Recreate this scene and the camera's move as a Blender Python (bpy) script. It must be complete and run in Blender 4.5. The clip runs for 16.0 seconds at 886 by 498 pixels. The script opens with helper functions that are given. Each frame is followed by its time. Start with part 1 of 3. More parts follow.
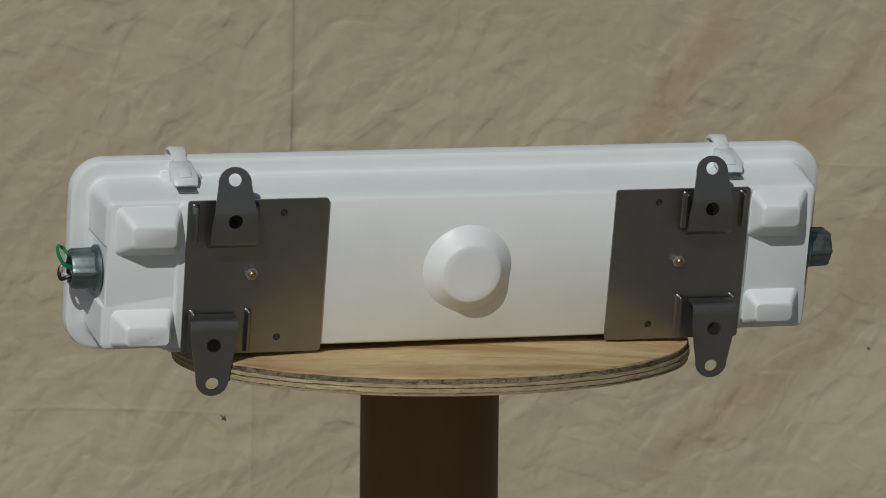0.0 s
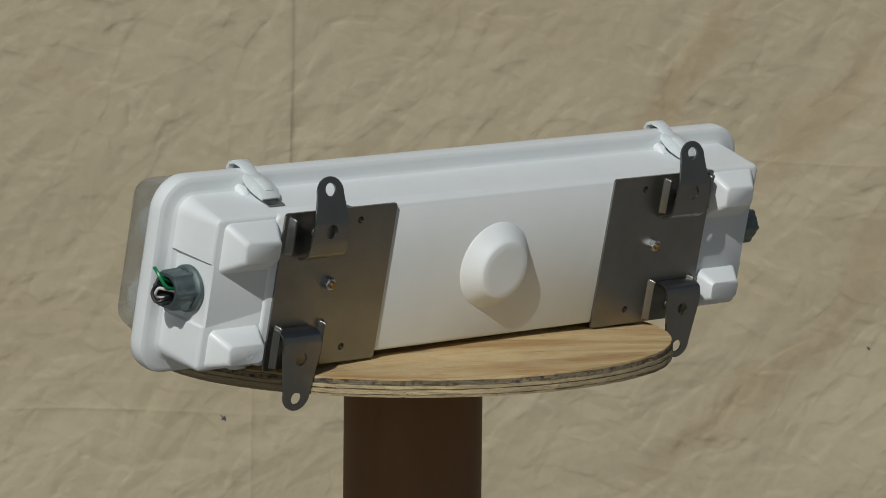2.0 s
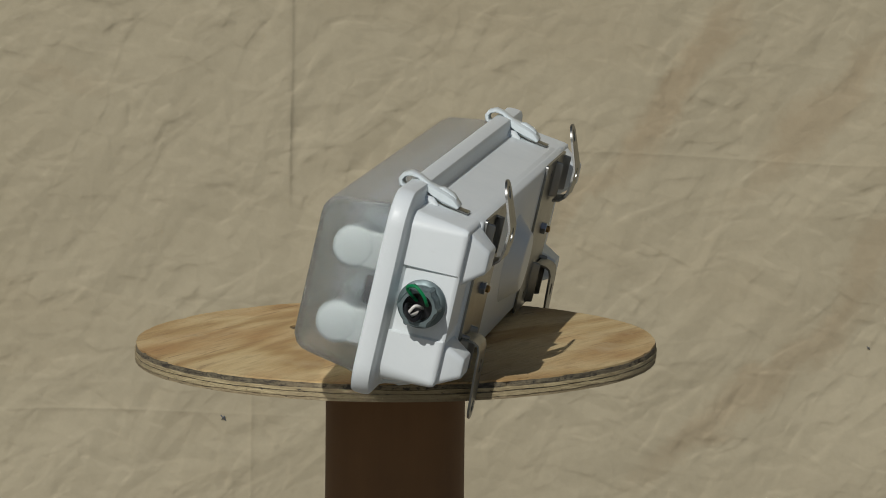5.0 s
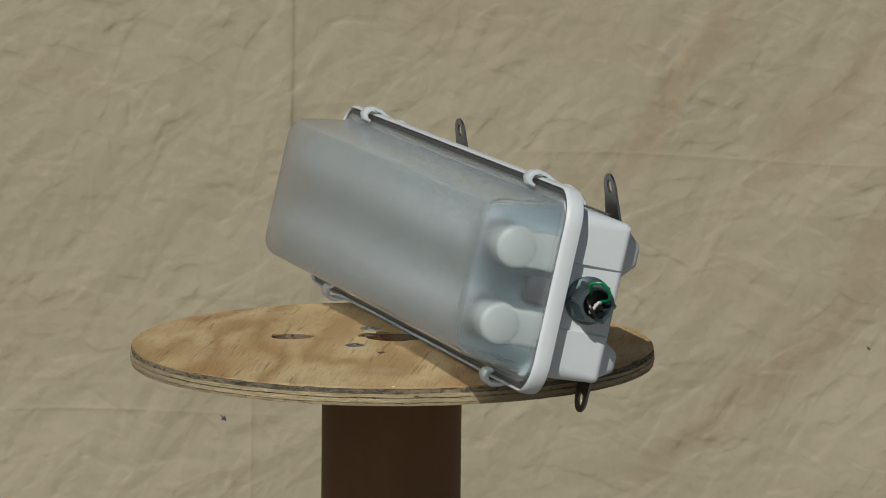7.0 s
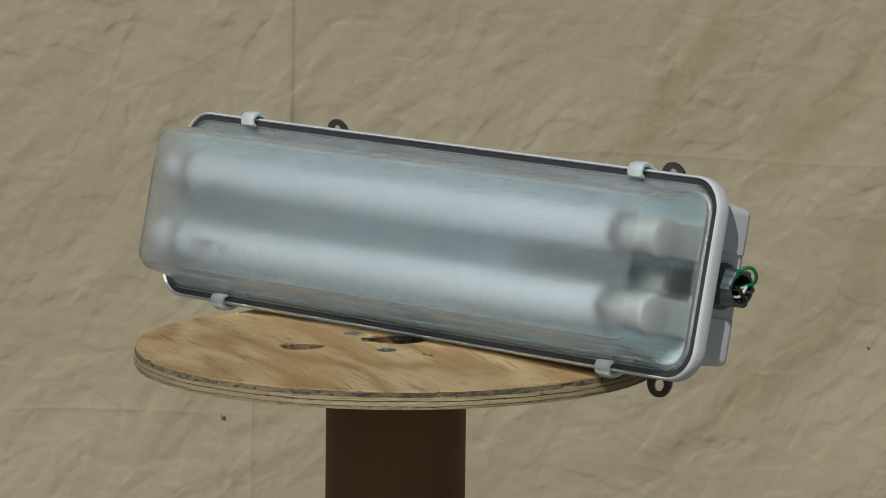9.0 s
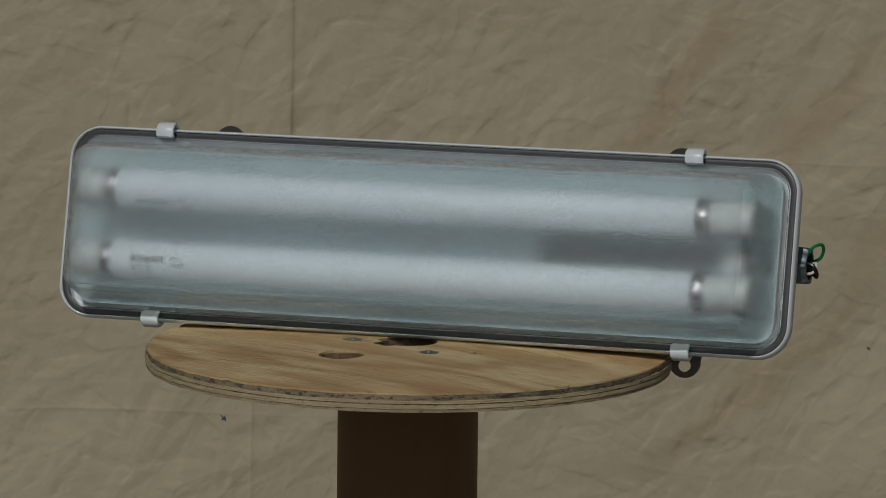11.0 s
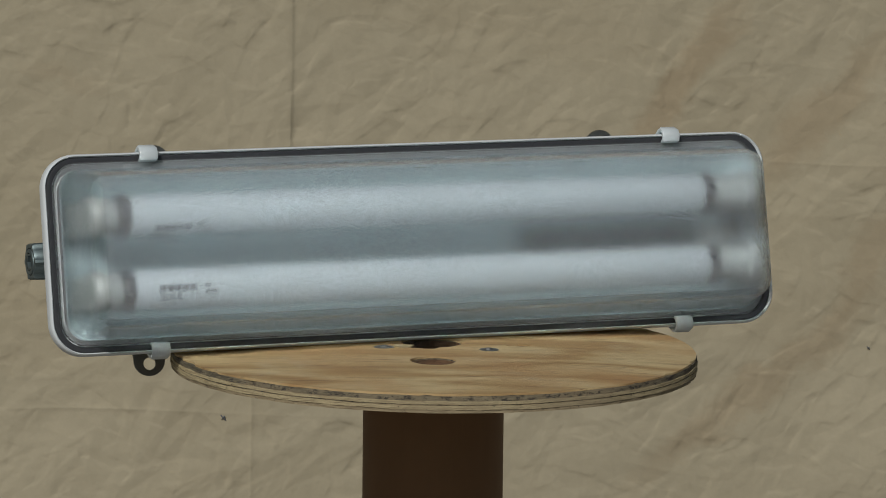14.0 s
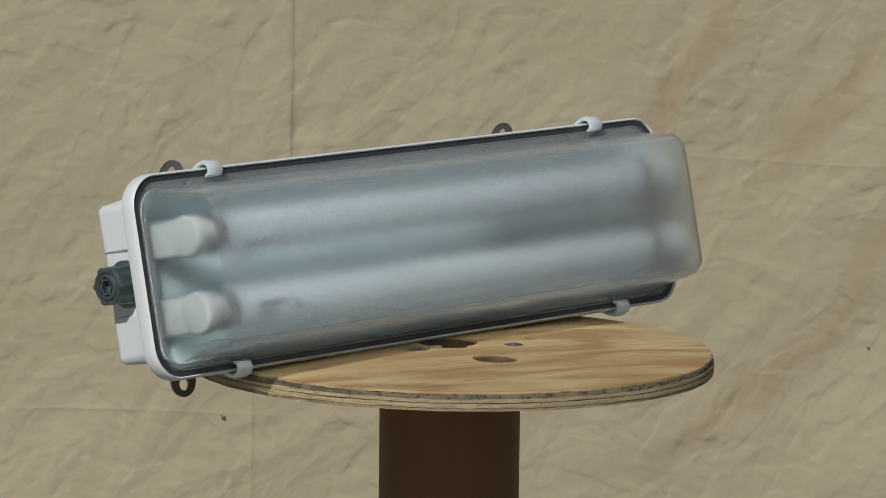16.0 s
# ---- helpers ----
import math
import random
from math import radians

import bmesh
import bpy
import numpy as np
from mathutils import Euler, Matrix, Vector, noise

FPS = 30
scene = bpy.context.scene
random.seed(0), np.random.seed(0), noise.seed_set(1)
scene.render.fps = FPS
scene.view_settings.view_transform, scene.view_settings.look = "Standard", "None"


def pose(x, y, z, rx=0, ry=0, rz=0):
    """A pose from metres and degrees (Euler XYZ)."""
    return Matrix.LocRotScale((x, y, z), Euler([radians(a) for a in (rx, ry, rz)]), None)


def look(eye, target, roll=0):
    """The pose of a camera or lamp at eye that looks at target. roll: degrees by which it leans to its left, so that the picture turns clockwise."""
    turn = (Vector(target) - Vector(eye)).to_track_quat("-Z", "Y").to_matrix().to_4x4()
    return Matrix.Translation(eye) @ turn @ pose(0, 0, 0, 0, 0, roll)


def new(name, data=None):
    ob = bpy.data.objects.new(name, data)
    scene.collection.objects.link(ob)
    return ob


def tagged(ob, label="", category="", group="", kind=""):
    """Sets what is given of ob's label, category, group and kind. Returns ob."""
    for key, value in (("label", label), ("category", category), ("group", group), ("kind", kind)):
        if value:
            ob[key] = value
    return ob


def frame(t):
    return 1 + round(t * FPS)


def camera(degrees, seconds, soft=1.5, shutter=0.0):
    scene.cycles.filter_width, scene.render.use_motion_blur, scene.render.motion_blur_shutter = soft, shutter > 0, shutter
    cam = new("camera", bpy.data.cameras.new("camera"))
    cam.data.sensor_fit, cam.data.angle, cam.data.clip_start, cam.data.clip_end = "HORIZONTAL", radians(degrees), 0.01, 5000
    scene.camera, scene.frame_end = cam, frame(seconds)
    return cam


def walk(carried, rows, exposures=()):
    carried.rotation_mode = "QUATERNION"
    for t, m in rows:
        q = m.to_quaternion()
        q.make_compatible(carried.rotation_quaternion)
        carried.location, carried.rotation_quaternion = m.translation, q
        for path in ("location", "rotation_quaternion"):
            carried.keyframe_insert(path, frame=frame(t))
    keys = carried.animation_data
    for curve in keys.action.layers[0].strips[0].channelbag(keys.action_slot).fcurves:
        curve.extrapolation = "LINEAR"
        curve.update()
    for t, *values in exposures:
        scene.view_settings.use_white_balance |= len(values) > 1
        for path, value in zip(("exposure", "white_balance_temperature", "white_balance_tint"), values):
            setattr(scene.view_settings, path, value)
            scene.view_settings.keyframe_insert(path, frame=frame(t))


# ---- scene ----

from mathutils import geometry

# ---------------------------------------------------------------- camera
DECK = 0.62                                   # height of the reel's top over the ground
EYE = (0.0107, -4.3816, DECK + 0.6945)
CAM_POSE = pose(*EYE, 90 - 7.918, 0, 0) @ pose(0, 0, 0, 0, 0, 0.871)
EXPOSURES = [(0.0, -0.95), (1.5, -0.76), (3.0, -0.62), (3.5, -0.6), (6.0, -0.68), (7.5, -0.65), (9.0, -0.77), (10.0, -0.97), (11.5, -1.5), (12.5, -1.5), (13.0, -1.22), (13.5, -1.05), (14.5, -0.85), (15.2, -0.68), (16.0, -0.57)]
cam = camera(10.84, 16.0, 0.95)
walk(cam, [(0.0, CAM_POSE), (16.0, CAM_POSE)], EXPOSURES)

# turn of the reel, degrees at seconds
TURN = [(0.0, 0.0), (0.5, 6.41), (1.0, 12.99), (1.5, 19.57), (2.0, 26.02), (2.5, 32.49), (3.0, 38.92), (3.5, 45.35),
        (6.0, 78.12), (6.5, 84.46), (7.0, 90.9), (7.5, 97.55), (8.0, 104.28), (8.5, 110.99), (9.0, 117.82), (9.5, 124.53),
        (10.0, 131.29), (12.5, 165.9), (13.0, 172.4), (13.5, 178.95), (14.0, 185.49), (14.5, 192.01), (15.0, 198.56),
        (15.5, 205.11), (16.0, 211.69)]

# ---------------------------------------------------------------- light
SUN_EL, SUN_AZ = 37.5, 197.0                  # elevation; compass angle of the sun, clockwise from +y
world = bpy.data.worlds.new("sky")
scene.world = world
world.use_nodes = True
wn = world.node_tree.nodes
sky = wn.new("ShaderNodeTexSky")
sky.sky_type = "NISHITA"
sky.sun_disc = False
sky.sun_elevation, sky.sun_rotation = radians(SUN_EL), radians(SUN_AZ)
wn["Background"].inputs["Strength"].default_value = 0.041
world.node_tree.links.new(sky.outputs[0], wn["Background"].inputs["Color"])
sun = new("sun", bpy.data.lights.new("sun", "SUN"))
sun.data.energy, sun.data.angle, sun.data.color = 3.75, radians(0.53), (1.0, 0.975, 0.94)
SUN_DIR = Vector((math.sin(radians(SUN_AZ)) * math.cos(radians(SUN_EL)),
                  math.cos(radians(SUN_AZ)) * math.cos(radians(SUN_EL)), math.sin(radians(SUN_EL))))
sun.matrix_world = look(SUN_DIR * 10, (0, 0, 0))


# ---------------------------------------------------------------- materials
class Mat:
    """A node material built step by step."""

    def __init__(self, name):
        self.m = bpy.data.materials.new(name)
        self.m.use_nodes = True
        self.t = self.m.node_tree
        self.bsdf = self.t.nodes["Principled BSDF"]
        self.co = self.node("ShaderNodeTexCoord").outputs["Object"]

    def node(self, kind, **inputs):
        n = self.t.nodes.new(kind)
        for k, val in inputs.items():
            self.put(n.inputs[k.replace("_", " ")], val)
        return n

    def put(self, socket, val):
        if isinstance(val, bpy.types.NodeSocket):
            self.t.links.new(val, socket)
        else:
            socket.default_value = val

    def mapped(self, scale=(1, 1, 1), turn=(0, 0, 0), at=None):
        n = self.node("ShaderNodeMapping", Vector=at or self.co, Scale=scale)
        n.inputs["Rotation"].default_value = [radians(a) for a in turn]
        return n.outputs[0]

    def noise(self, scale, detail=4.0, rough=0.55, at=None, warp=0.0):
        n = self.node("ShaderNodeTexNoise", Vector=at or self.co, Scale=scale, Detail=detail, Roughness=rough, Distortion=warp)
        return n.outputs["Fac"]

    def ramp(self, fac, *stops):
        n = self.node("ShaderNodeValToRGB", Fac=fac)
        el = n.color_ramp.elements
        while len(el) < len(stops):
            el.new(0.5)
        for e, (p, c) in zip(el, stops):
            e.position = p
            e.color = (*c, 1) if not isinstance(c, (int, float)) else (c, c, c, 1)
        return n.outputs["Color"]

    def mix(self, fac, a, b, blend="MIX"):
        n = self.t.nodes.new("ShaderNodeMix")
        n.data_type, n.blend_type = "RGBA", blend
        for i, val in ((0, fac), (6, a), (7, b)):
            if isinstance(val, tuple) and len(val) == 3:
                val = (*val, 1)
            self.put(n.inputs[i], val)
        return n.outputs[2]

    def math(self, op, a, b=0.0):
        n = self.t.nodes.new("ShaderNodeMath")
        n.operation = op
        self.put(n.inputs[0], a), self.put(n.inputs[1], b)
        return n.outputs[0]

    def vector(self, op, a, b=None):
        n = self.t.nodes.new("ShaderNodeVectorMath")
        n.operation = op
        self.put(n.inputs[0], a)
        if b is not None:
            self.put(n.inputs[1], b)
        return n.outputs["Value" if op == "LENGTH" else "Vector"]

    def bump(self, height, depth, strength=1.0, normal=None):
        n = self.node("ShaderNodeBump", Height=height, Distance=depth, Strength=strength)
        if normal is not None:
            self.put(n.inputs["Normal"], normal)
        return n.outputs[0]

    def done(self, base, rough, normal=None, metal=0.0, **more):
        if isinstance(base, tuple) and len(base) == 3:
            base = (*base, 1)
        self.put(self.bsdf.inputs["Base Color"], base)
        self.put(self.bsdf.inputs["Roughness"], rough)
        self.put(self.bsdf.inputs["Metallic"], metal)
        if normal is not None:
            self.put(self.bsdf.inputs["Normal"], normal)
        for k, val in more.items():
            self.put(self.bsdf.inputs[k.replace("_", " ")], val)
        return self.m


def make_canvas():
    m = Mat("canvas")
    weave = m.noise(1100, 2)
    large = m.ramp(m.noise(2.2, 5, 0.6), (0.3, (0.395, 0.347, 0.238)), (0.7, (0.435, 0.385, 0.268)))
    streak = m.noise(5, 6, 0.6, m.mapped((0.4, 1.0, 1.0), (0, 48, 0)), 0.3)
    base = m.mix(m.ramp(streak, (0.52, 0.0), (0.75, 0.5)), large, (0.375, 0.315, 0.205))
    # old water stains along the slanting folds
    wander = m.node("ShaderNodeTexNoise", Vector=m.co, Scale=16.0, Detail=6.0, Roughness=0.6).outputs["Color"]
    edge = m.vector("ADD", m.co, m.vector("MULTIPLY", m.vector("SUBTRACT", wander, (0.5, 0.5, 0.5)), (0.09, 0.09, 0.09)))
    for x, z, angle, long, wide, depth in ((0.300, 0.735, 58, 0.17, 0.032, 0.6), (0.470, 0.700, 48, 0.16, 0.035, 0.5), (0.400, 0.360, 40, 0.24, 0.028, 0.45),
                                           (0.180, 0.600, 45, 0.09, 0.020, 0.4), (-0.455, 0.740, -25, 0.06, 0.016, 0.2), (0.530, 0.520, 60, 0.12, 0.030, 0.4)):
        at = m.mapped((1 / long, 0, 1 / wide), (0, 0, 0), m.mapped((1, 1, 1), (0, angle, 0), m.vector("SUBTRACT", edge, (x, 0, z))))
        base = m.mix(m.ramp(m.vector("LENGTH", at), (0.45, depth), (1.0, 0.0)), base, (0.345, 0.268, 0.165))
    fine = m.noise(75, 6, 0.7)
    base = m.mix(0.10, base, m.ramp(fine, (0.3, 0.3), (0.7, 0.7)), "OVERLAY")
    crease = m.noise(30, 5, 0.6, m.mapped((0.5, 1.0, 1.0), (0, 45, 0)), 0.4)
    pucker = m.noise(130, 4, 0.6)
    return m.done(base, 0.95, m.bump(weave, 0.0005, 0.5, m.bump(pucker, 0.0012, 0.22, m.bump(crease, 0.004, 0.16))))


def make_white_shell():
    m = Mat("white_gel_coat")
    n = m.noise(18, 5, 0.6)
    dirt = m.ramp(m.noise(55, 6, 0.7), (0.62, 0.0), (0.8, 0.22))
    base = m.mix(dirt, m.ramp(n, (0.3, (0.745, 0.80, 0.808)), (0.7, (0.78, 0.832, 0.838))), (0.55, 0.53, 0.49))
    return m.done(base, m.ramp(m.noise(90, 3), (0.3, 0.36), (0.7, 0.52)), m.bump(m.noise(240, 4), 0.0003, 0.4, m.bump(m.noise(35, 2), 0.0015, 0.25)))


def make_plastic(name, colour, rough=0.4):
    m = Mat(name)
    return m.done(m.mix(m.ramp(m.noise(120, 4), (0.4, 0.0), (0.8, 0.3)), colour, tuple(0.75 * c for c in colour)), rough,
                  m.bump(m.noise(300, 2), 0.0003, 0.3))


def make_steel():
    m = Mat("stainless_steel")
    brushed = m.noise(60, 4, 0.6, m.mapped((1, 1, 30)))
    smear = m.noise(14, 5, 0.65)
    base = m.mix(m.ramp(smear, (0.35, 0.0), (0.75, 0.6)), (0.305, 0.31, 0.297), (0.196, 0.198, 0.182))
    return m.done(base, m.ramp(m.mix(0.5, brushed, smear), (0.3, 0.29), (0.7, 0.45)), m.bump(brushed, 0.0002, 0.35), 1.0)


def make_metal(name, colour, rough):
    m = Mat(name)
    return m.done(m.mix(m.ramp(m.noise(80, 5), (0.4, 0.0), (0.75, 0.5)), colour, tuple(0.6 * c for c in colour)),
                  m.ramp(m.noise(150, 3), (0.3, rough), (0.7, min(1, rough + 0.2))), m.bump(m.noise(220, 4), 0.0005, 0.4), 1.0)


def make_wood_top():
    m = Mat("plywood_face")
    along = m.mapped((1.0, 1.0, 1.0), (0, 0, 8))
    stretched = m.mapped((0.26, 1.0, 1.0), (0, 0, 0), along)
    rings = m.noise(9, 2, 0.45, stretched, 0.35)
    bands = m.math("SINE", m.math("MULTIPLY", rings, 34.0))
    grain = m.ramp(m.math("MULTIPLY_ADD", bands, 0.5), (0.0, (0.69, 0.54, 0.285)), (0.5, (0.61, 0.445, 0.215)), (1.0, (0.47, 0.305, 0.13)))
    pores = m.noise(420, 4, 0.7, m.mapped((0.06, 1, 1), (0, 0, 0), along))
    base = m.mix(m.ramp(m.noise(6, 5, 0.6), (0.48, 0.0), (0.64, 0.6)), grain, (0.52, 0.295, 0.12))
    base = m.mix(m.ramp(pores, (0.48, 0.0), (0.78, 0.5)), base, (0.28, 0.165, 0.07))
    checks = m.noise(130, 4, 0.65, m.mapped((0.07, 1, 1), (0, 0, 0), along), 0.2)
    base = m.mix(m.ramp(checks, (0.6, 0.0), (0.68, 0.7)), base, (0.24, 0.135, 0.06))
    chatter = m.noise(70, 5, 0.65, m.mapped((0.25, 1, 1), (0, 0, 62)), 0.4)
    base = m.mix(m.ramp(chatter, (0.52, 0.0), (0.7, 0.4)), base, (0.30, 0.165, 0.07))
    pale = m.ramp(m.noise(11, 6, 0.65), (0.58, 0.0), (0.75, 0.6))
    base = m.mix(pale, base, (0.62, 0.51, 0.31))
    dirty = m.ramp(m.noise(34, 7, 0.75), (0.6, 0.0), (0.8, 0.75))
    base = m.mix(dirty, base, (0.17, 0.125, 0.08))
    return m.done(base, 0.75, m.bump(m.mix(0.5, pores, m.mix(0.5, chatter, m.noise(60, 5))), 0.0032, 0.9))


def make_ply(name, light, dark, stain):
    m = Mat(name)
    streak = m.noise(55, 8, 0.78, m.mapped((1, 1, 11)))
    patch = m.noise(7, 3, 0.5)
    base = m.mix(m.ramp(patch, (0.42, 0.0), (0.66, 0.7)), m.ramp(streak, (0.40, dark), (0.58, light)), (0.36, 0.29, 0.18))
    spots = m.ramp(m.noise(110, 8, 0.8, m.mapped((1, 1, 2.2))), (0.5 + stain, 0.0), (0.56 + stain, 0.92))
    scuffed = m.ramp(m.noise(34, 7, 0.75), (0.58, 0.0), (0.68, 0.6))
    base = m.mix(scuffed, m.mix(spots, base, (0.045, 0.04, 0.033)), (0.46, 0.39, 0.25))
    return m.done(base, 0.85, m.bump(m.mix(0.5, streak, m.noise(190, 6, 0.7)), 0.003, 0.8))


def make_cardboard():
    m = Mat("cardboard")
    spiral = m.noise(40, 5, 0.6, m.mapped((1, 1, 0.15)))
    return m.done(m.ramp(m.mix(0.4, m.noise(9, 5), spiral), (0.3, (0.18, 0.092, 0.034)), (0.7, (0.235, 0.124, 0.048))), 0.7,
                  m.bump(spiral, 0.0006, 0.4))


def make_lens(name, rough, relief, tint, haze, ior):
    """Pebbled acrylic: a fine raised grain, each grain a little clearer or cloudier than the next."""
    m = Mat(name)
    pebble = m.noise(720, 1.5, 0.55)
    normal = m.bump(pebble, 0.0011, relief)
    glass = m.node("ShaderNodeBsdfGlass", Roughness=rough, IOR=ior, Normal=normal, Color=(*tint, 1))
    white = m.node("ShaderNodeBsdfDiffuse", Color=(0.74, 0.74, 0.75, 1), Normal=normal)
    milky = m.node("ShaderNodeBsdfTranslucent", Color=(0.80, 0.79, 0.78, 1), Normal=normal)
    frost = m.node("ShaderNodeMixShader", Fac=0.42)
    m.t.links.new(white.outputs[0], frost.inputs[1])
    m.t.links.new(milky.outputs[0], frost.inputs[2])
    both = m.node("ShaderNodeMixShader", Fac=m.ramp(m.noise(800, 2, 0.6), (0.38, haze[0]), (0.66, haze[1])))
    m.t.links.new(glass.outputs[0], both.inputs[1])
    m.t.links.new(frost.outputs[0], both.inputs[2])
    m.t.links.new(both.outputs[0], m.t.nodes["Material Output"].inputs["Surface"])
    return m.m


def make_tube(name, colour):
    """Powder-coated glass: part of the light passes the coat and glows through the far side."""
    m = Mat(name)
    shell = m.done(m.mix(m.ramp(m.noise(60, 4), (0.4, 0.0), (0.8, 0.2)), colour, tuple(0.85 * c for c in colour)), 0.55)
    inner = m.node("ShaderNodeBsdfTranslucent", Color=(0.80, 0.86, 0.88, 1))
    both = m.node("ShaderNodeMixShader", Fac=0.45)
    m.t.links.new(m.bsdf.outputs[0], both.inputs[1])
    m.t.links.new(inner.outputs[0], both.inputs[2])
    m.t.links.new(both.outputs[0], m.t.nodes["Material Output"].inputs["Surface"])
    return shell


def make_ground():
    m = Mat("concrete")
    return m.done(m.ramp(m.noise(3, 8, 0.65), (0.3, (0.20, 0.185, 0.16)), (0.7, (0.27, 0.25, 0.215))), 0.9,
                  m.bump(m.noise(40, 6), 0.004, 0.5))


CANVAS, WHITE, STEEL = make_canvas(), make_white_shell(), make_steel()
CLIP = make_plastic("white_nylon", (0.69, 0.76, 0.77), 0.35)
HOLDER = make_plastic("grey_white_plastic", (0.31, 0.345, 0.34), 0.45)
RUBBER = make_plastic("black_gasket", (0.045, 0.048, 0.052), 0.4)
WIRE_BLACK = make_plastic("black_wire", (0.012, 0.012, 0.013), 0.35)
WIRE_GREEN = make_plastic("green_wire", (0.0, 0.22, 0.075), 0.35)
WIRE_WHITE = make_plastic("white_wire", (0.75, 0.73, 0.68), 0.4)
HUB = make_metal("grey_die_cast", (0.215, 0.27, 0.275), 0.46)
ZINC = make_metal("zinc", (0.62, 0.66, 0.7), 0.25)
BRASS = make_metal("brass", (0.45, 0.29, 0.12), 0.35)
DARK_STEEL = make_metal("dark_steel", (0.12, 0.115, 0.11), 0.45)
BOLT = make_metal("bolt_grey", (0.27, 0.275, 0.27), 0.5)
CAP = make_metal("lamp_cap", (0.36, 0.37, 0.38), 0.2)
LAMP = make_tube("lamp_phosphor", (0.62, 0.69, 0.725))
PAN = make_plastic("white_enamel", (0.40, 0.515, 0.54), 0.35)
PRINT = make_plastic("grey_print", (0.12, 0.13, 0.14), 0.6)
COVER = make_plastic("grey_cover", (0.05, 0.08, 0.092), 0.5)
WOOD = make_wood_top()
OLD_WOOD = make_ply("old_cut_wood", (0.20, 0.10, 0.045), (0.075, 0.034, 0.016), 0.05)
PLY = {"pale": make_ply("ply_pale", (0.62, 0.52, 0.30), (0.34, 0.265, 0.145), 0.10), "dark": make_ply("ply_weathered", (0.23, 0.20, 0.13), (0.07, 0.058, 0.038), 0.01),
       "mid": make_ply("ply_mid", (0.44, 0.355, 0.21), (0.20, 0.155, 0.09), 0.07)}
CARD, CONCRETE = make_cardboard(), make_ground()
LENS = make_lens("prismatic_acrylic", 0.10, 1.0, (0.93, 0.955, 0.965), (0.03, 0.22), 1.22)
LENS_END = make_lens("clear_acrylic", 0.08, 1.0, (0.96, 0.97, 0.97), (0.0, 0.06), 1.18)
LENS_SIDE = make_lens("smooth_acrylic", 0.12, 0.2, (0.94, 0.955, 0.96), (0.12, 0.15), 1.15)


# ---------------------------------------------------------------- mesh helpers
def link(name, bm, material, parent=None, label="", smooth=40):
    bmesh.ops.recalc_face_normals(bm, faces=bm.faces[:])
    for e in bm.edges:
        e.smooth = not (len(e.link_faces) == 2 and e.calc_face_angle(0) > radians(smooth))
    for f in bm.faces:
        f.smooth = True
    me = bpy.data.meshes.new(name)
    bm.to_mesh(me)
    bm.free()
    me.materials.append(material)
    ob = new(name, me)
    ob.parent = parent
    return tagged(ob, label) if label else ob


part = link


def rounded(x0, x1, z0, z1, r, n=6):
    """Outline of a rounded rectangle in x, z."""
    r = min(r, (x1 - x0) / 2 - 1e-5, (z1 - z0) / 2 - 1e-5)
    pts = []
    for cx, cz, a in ((x1 - r, z1 - r, 0), (x0 + r, z1 - r, 90), (x0 + r, z0 + r, 180), (x1 - r, z0 + r, 270)):
        for i in range(n + 1):
            b = radians(a + 90 * i / n)
            pts.append((cx + r * math.cos(b), cz + r * math.sin(b)))
    return pts


def loft(rings, close_first=True, close_last=True, bm=None):
    """Skin through rings of 3D points of equal count."""
    bm = bm or bmesh.new()
    rows = [[bm.verts.new(p) for p in ring] for ring in rings]
    n = len(rows[0])
    for a, b in zip(rows, rows[1:]):
        for i in range(n):
            bm.faces.new((a[i], a[(i + 1) % n], b[(i + 1) % n], b[i]))
    if close_first:
        bm.faces.new(rows[0])
    if close_last:
        bm.faces.new(rows[-1])
    return bm


def loft_y(specs, n=6, **kw):
    """Rounded rectangles (y, x0, x1, z0, z1, r) skinned along y."""
    return loft([[(x, s[0], z) for x, z in rounded(*s[1:], n)] for s in specs], **kw)


def lathe(profile, axis, centre, n=32, bm=None, ends=True):
    """A turned form; profile of (along, radius); axis 'x', 'y' or 'z'."""
    rings = []
    for d, r in profile:
        ring = []
        for i in range(n):
            a = 2 * math.pi * i / n
            p, q = r * math.cos(a), r * math.sin(a)
            v = {"x": (d, p, q), "y": (p, d, q), "z": (p, q, d)}[axis]
            ring.append(tuple(c + o for c, o in zip(centre, v)))
        rings.append(ring)
    return loft(rings, ends, ends, bm)


def circle(cx, cz, r, n=20):
    return [(cx + r * math.cos(2 * math.pi * i / n), cz + r * math.sin(2 * math.pi * i / n)) for i in range(n)]


def sheet(outline, holes, thick, place):
    """A plate cut from an outline with holes; place(u, v, w) gives the point at w over the sheet, w from 0 to thick."""
    loops = [outline] + [list(reversed(h)) for h in holes]
    flat = [p for lp in loops for p in lp]
    tris = geometry.tessellate_polygon([[Vector((*p, 0)) for p in lp] for lp in loops])
    bm = bmesh.new()
    low = [bm.verts.new(place(u, v, 0.0)) for u, v in flat]
    top = [bm.verts.new(place(u, v, thick)) for u, v in flat]
    for a, b, c in tris:
        bm.faces.new((low[a], low[b], low[c]))
        bm.faces.new((top[c], top[b], top[a]))
    k = 0
    for lp in loops:
        n = len(lp)
        for i in range(n):
            j = (i + 1) % n
            bm.faces.new((low[k + i], low[k + j], top[k + j], top[k + i]))
        k += n
    return bm


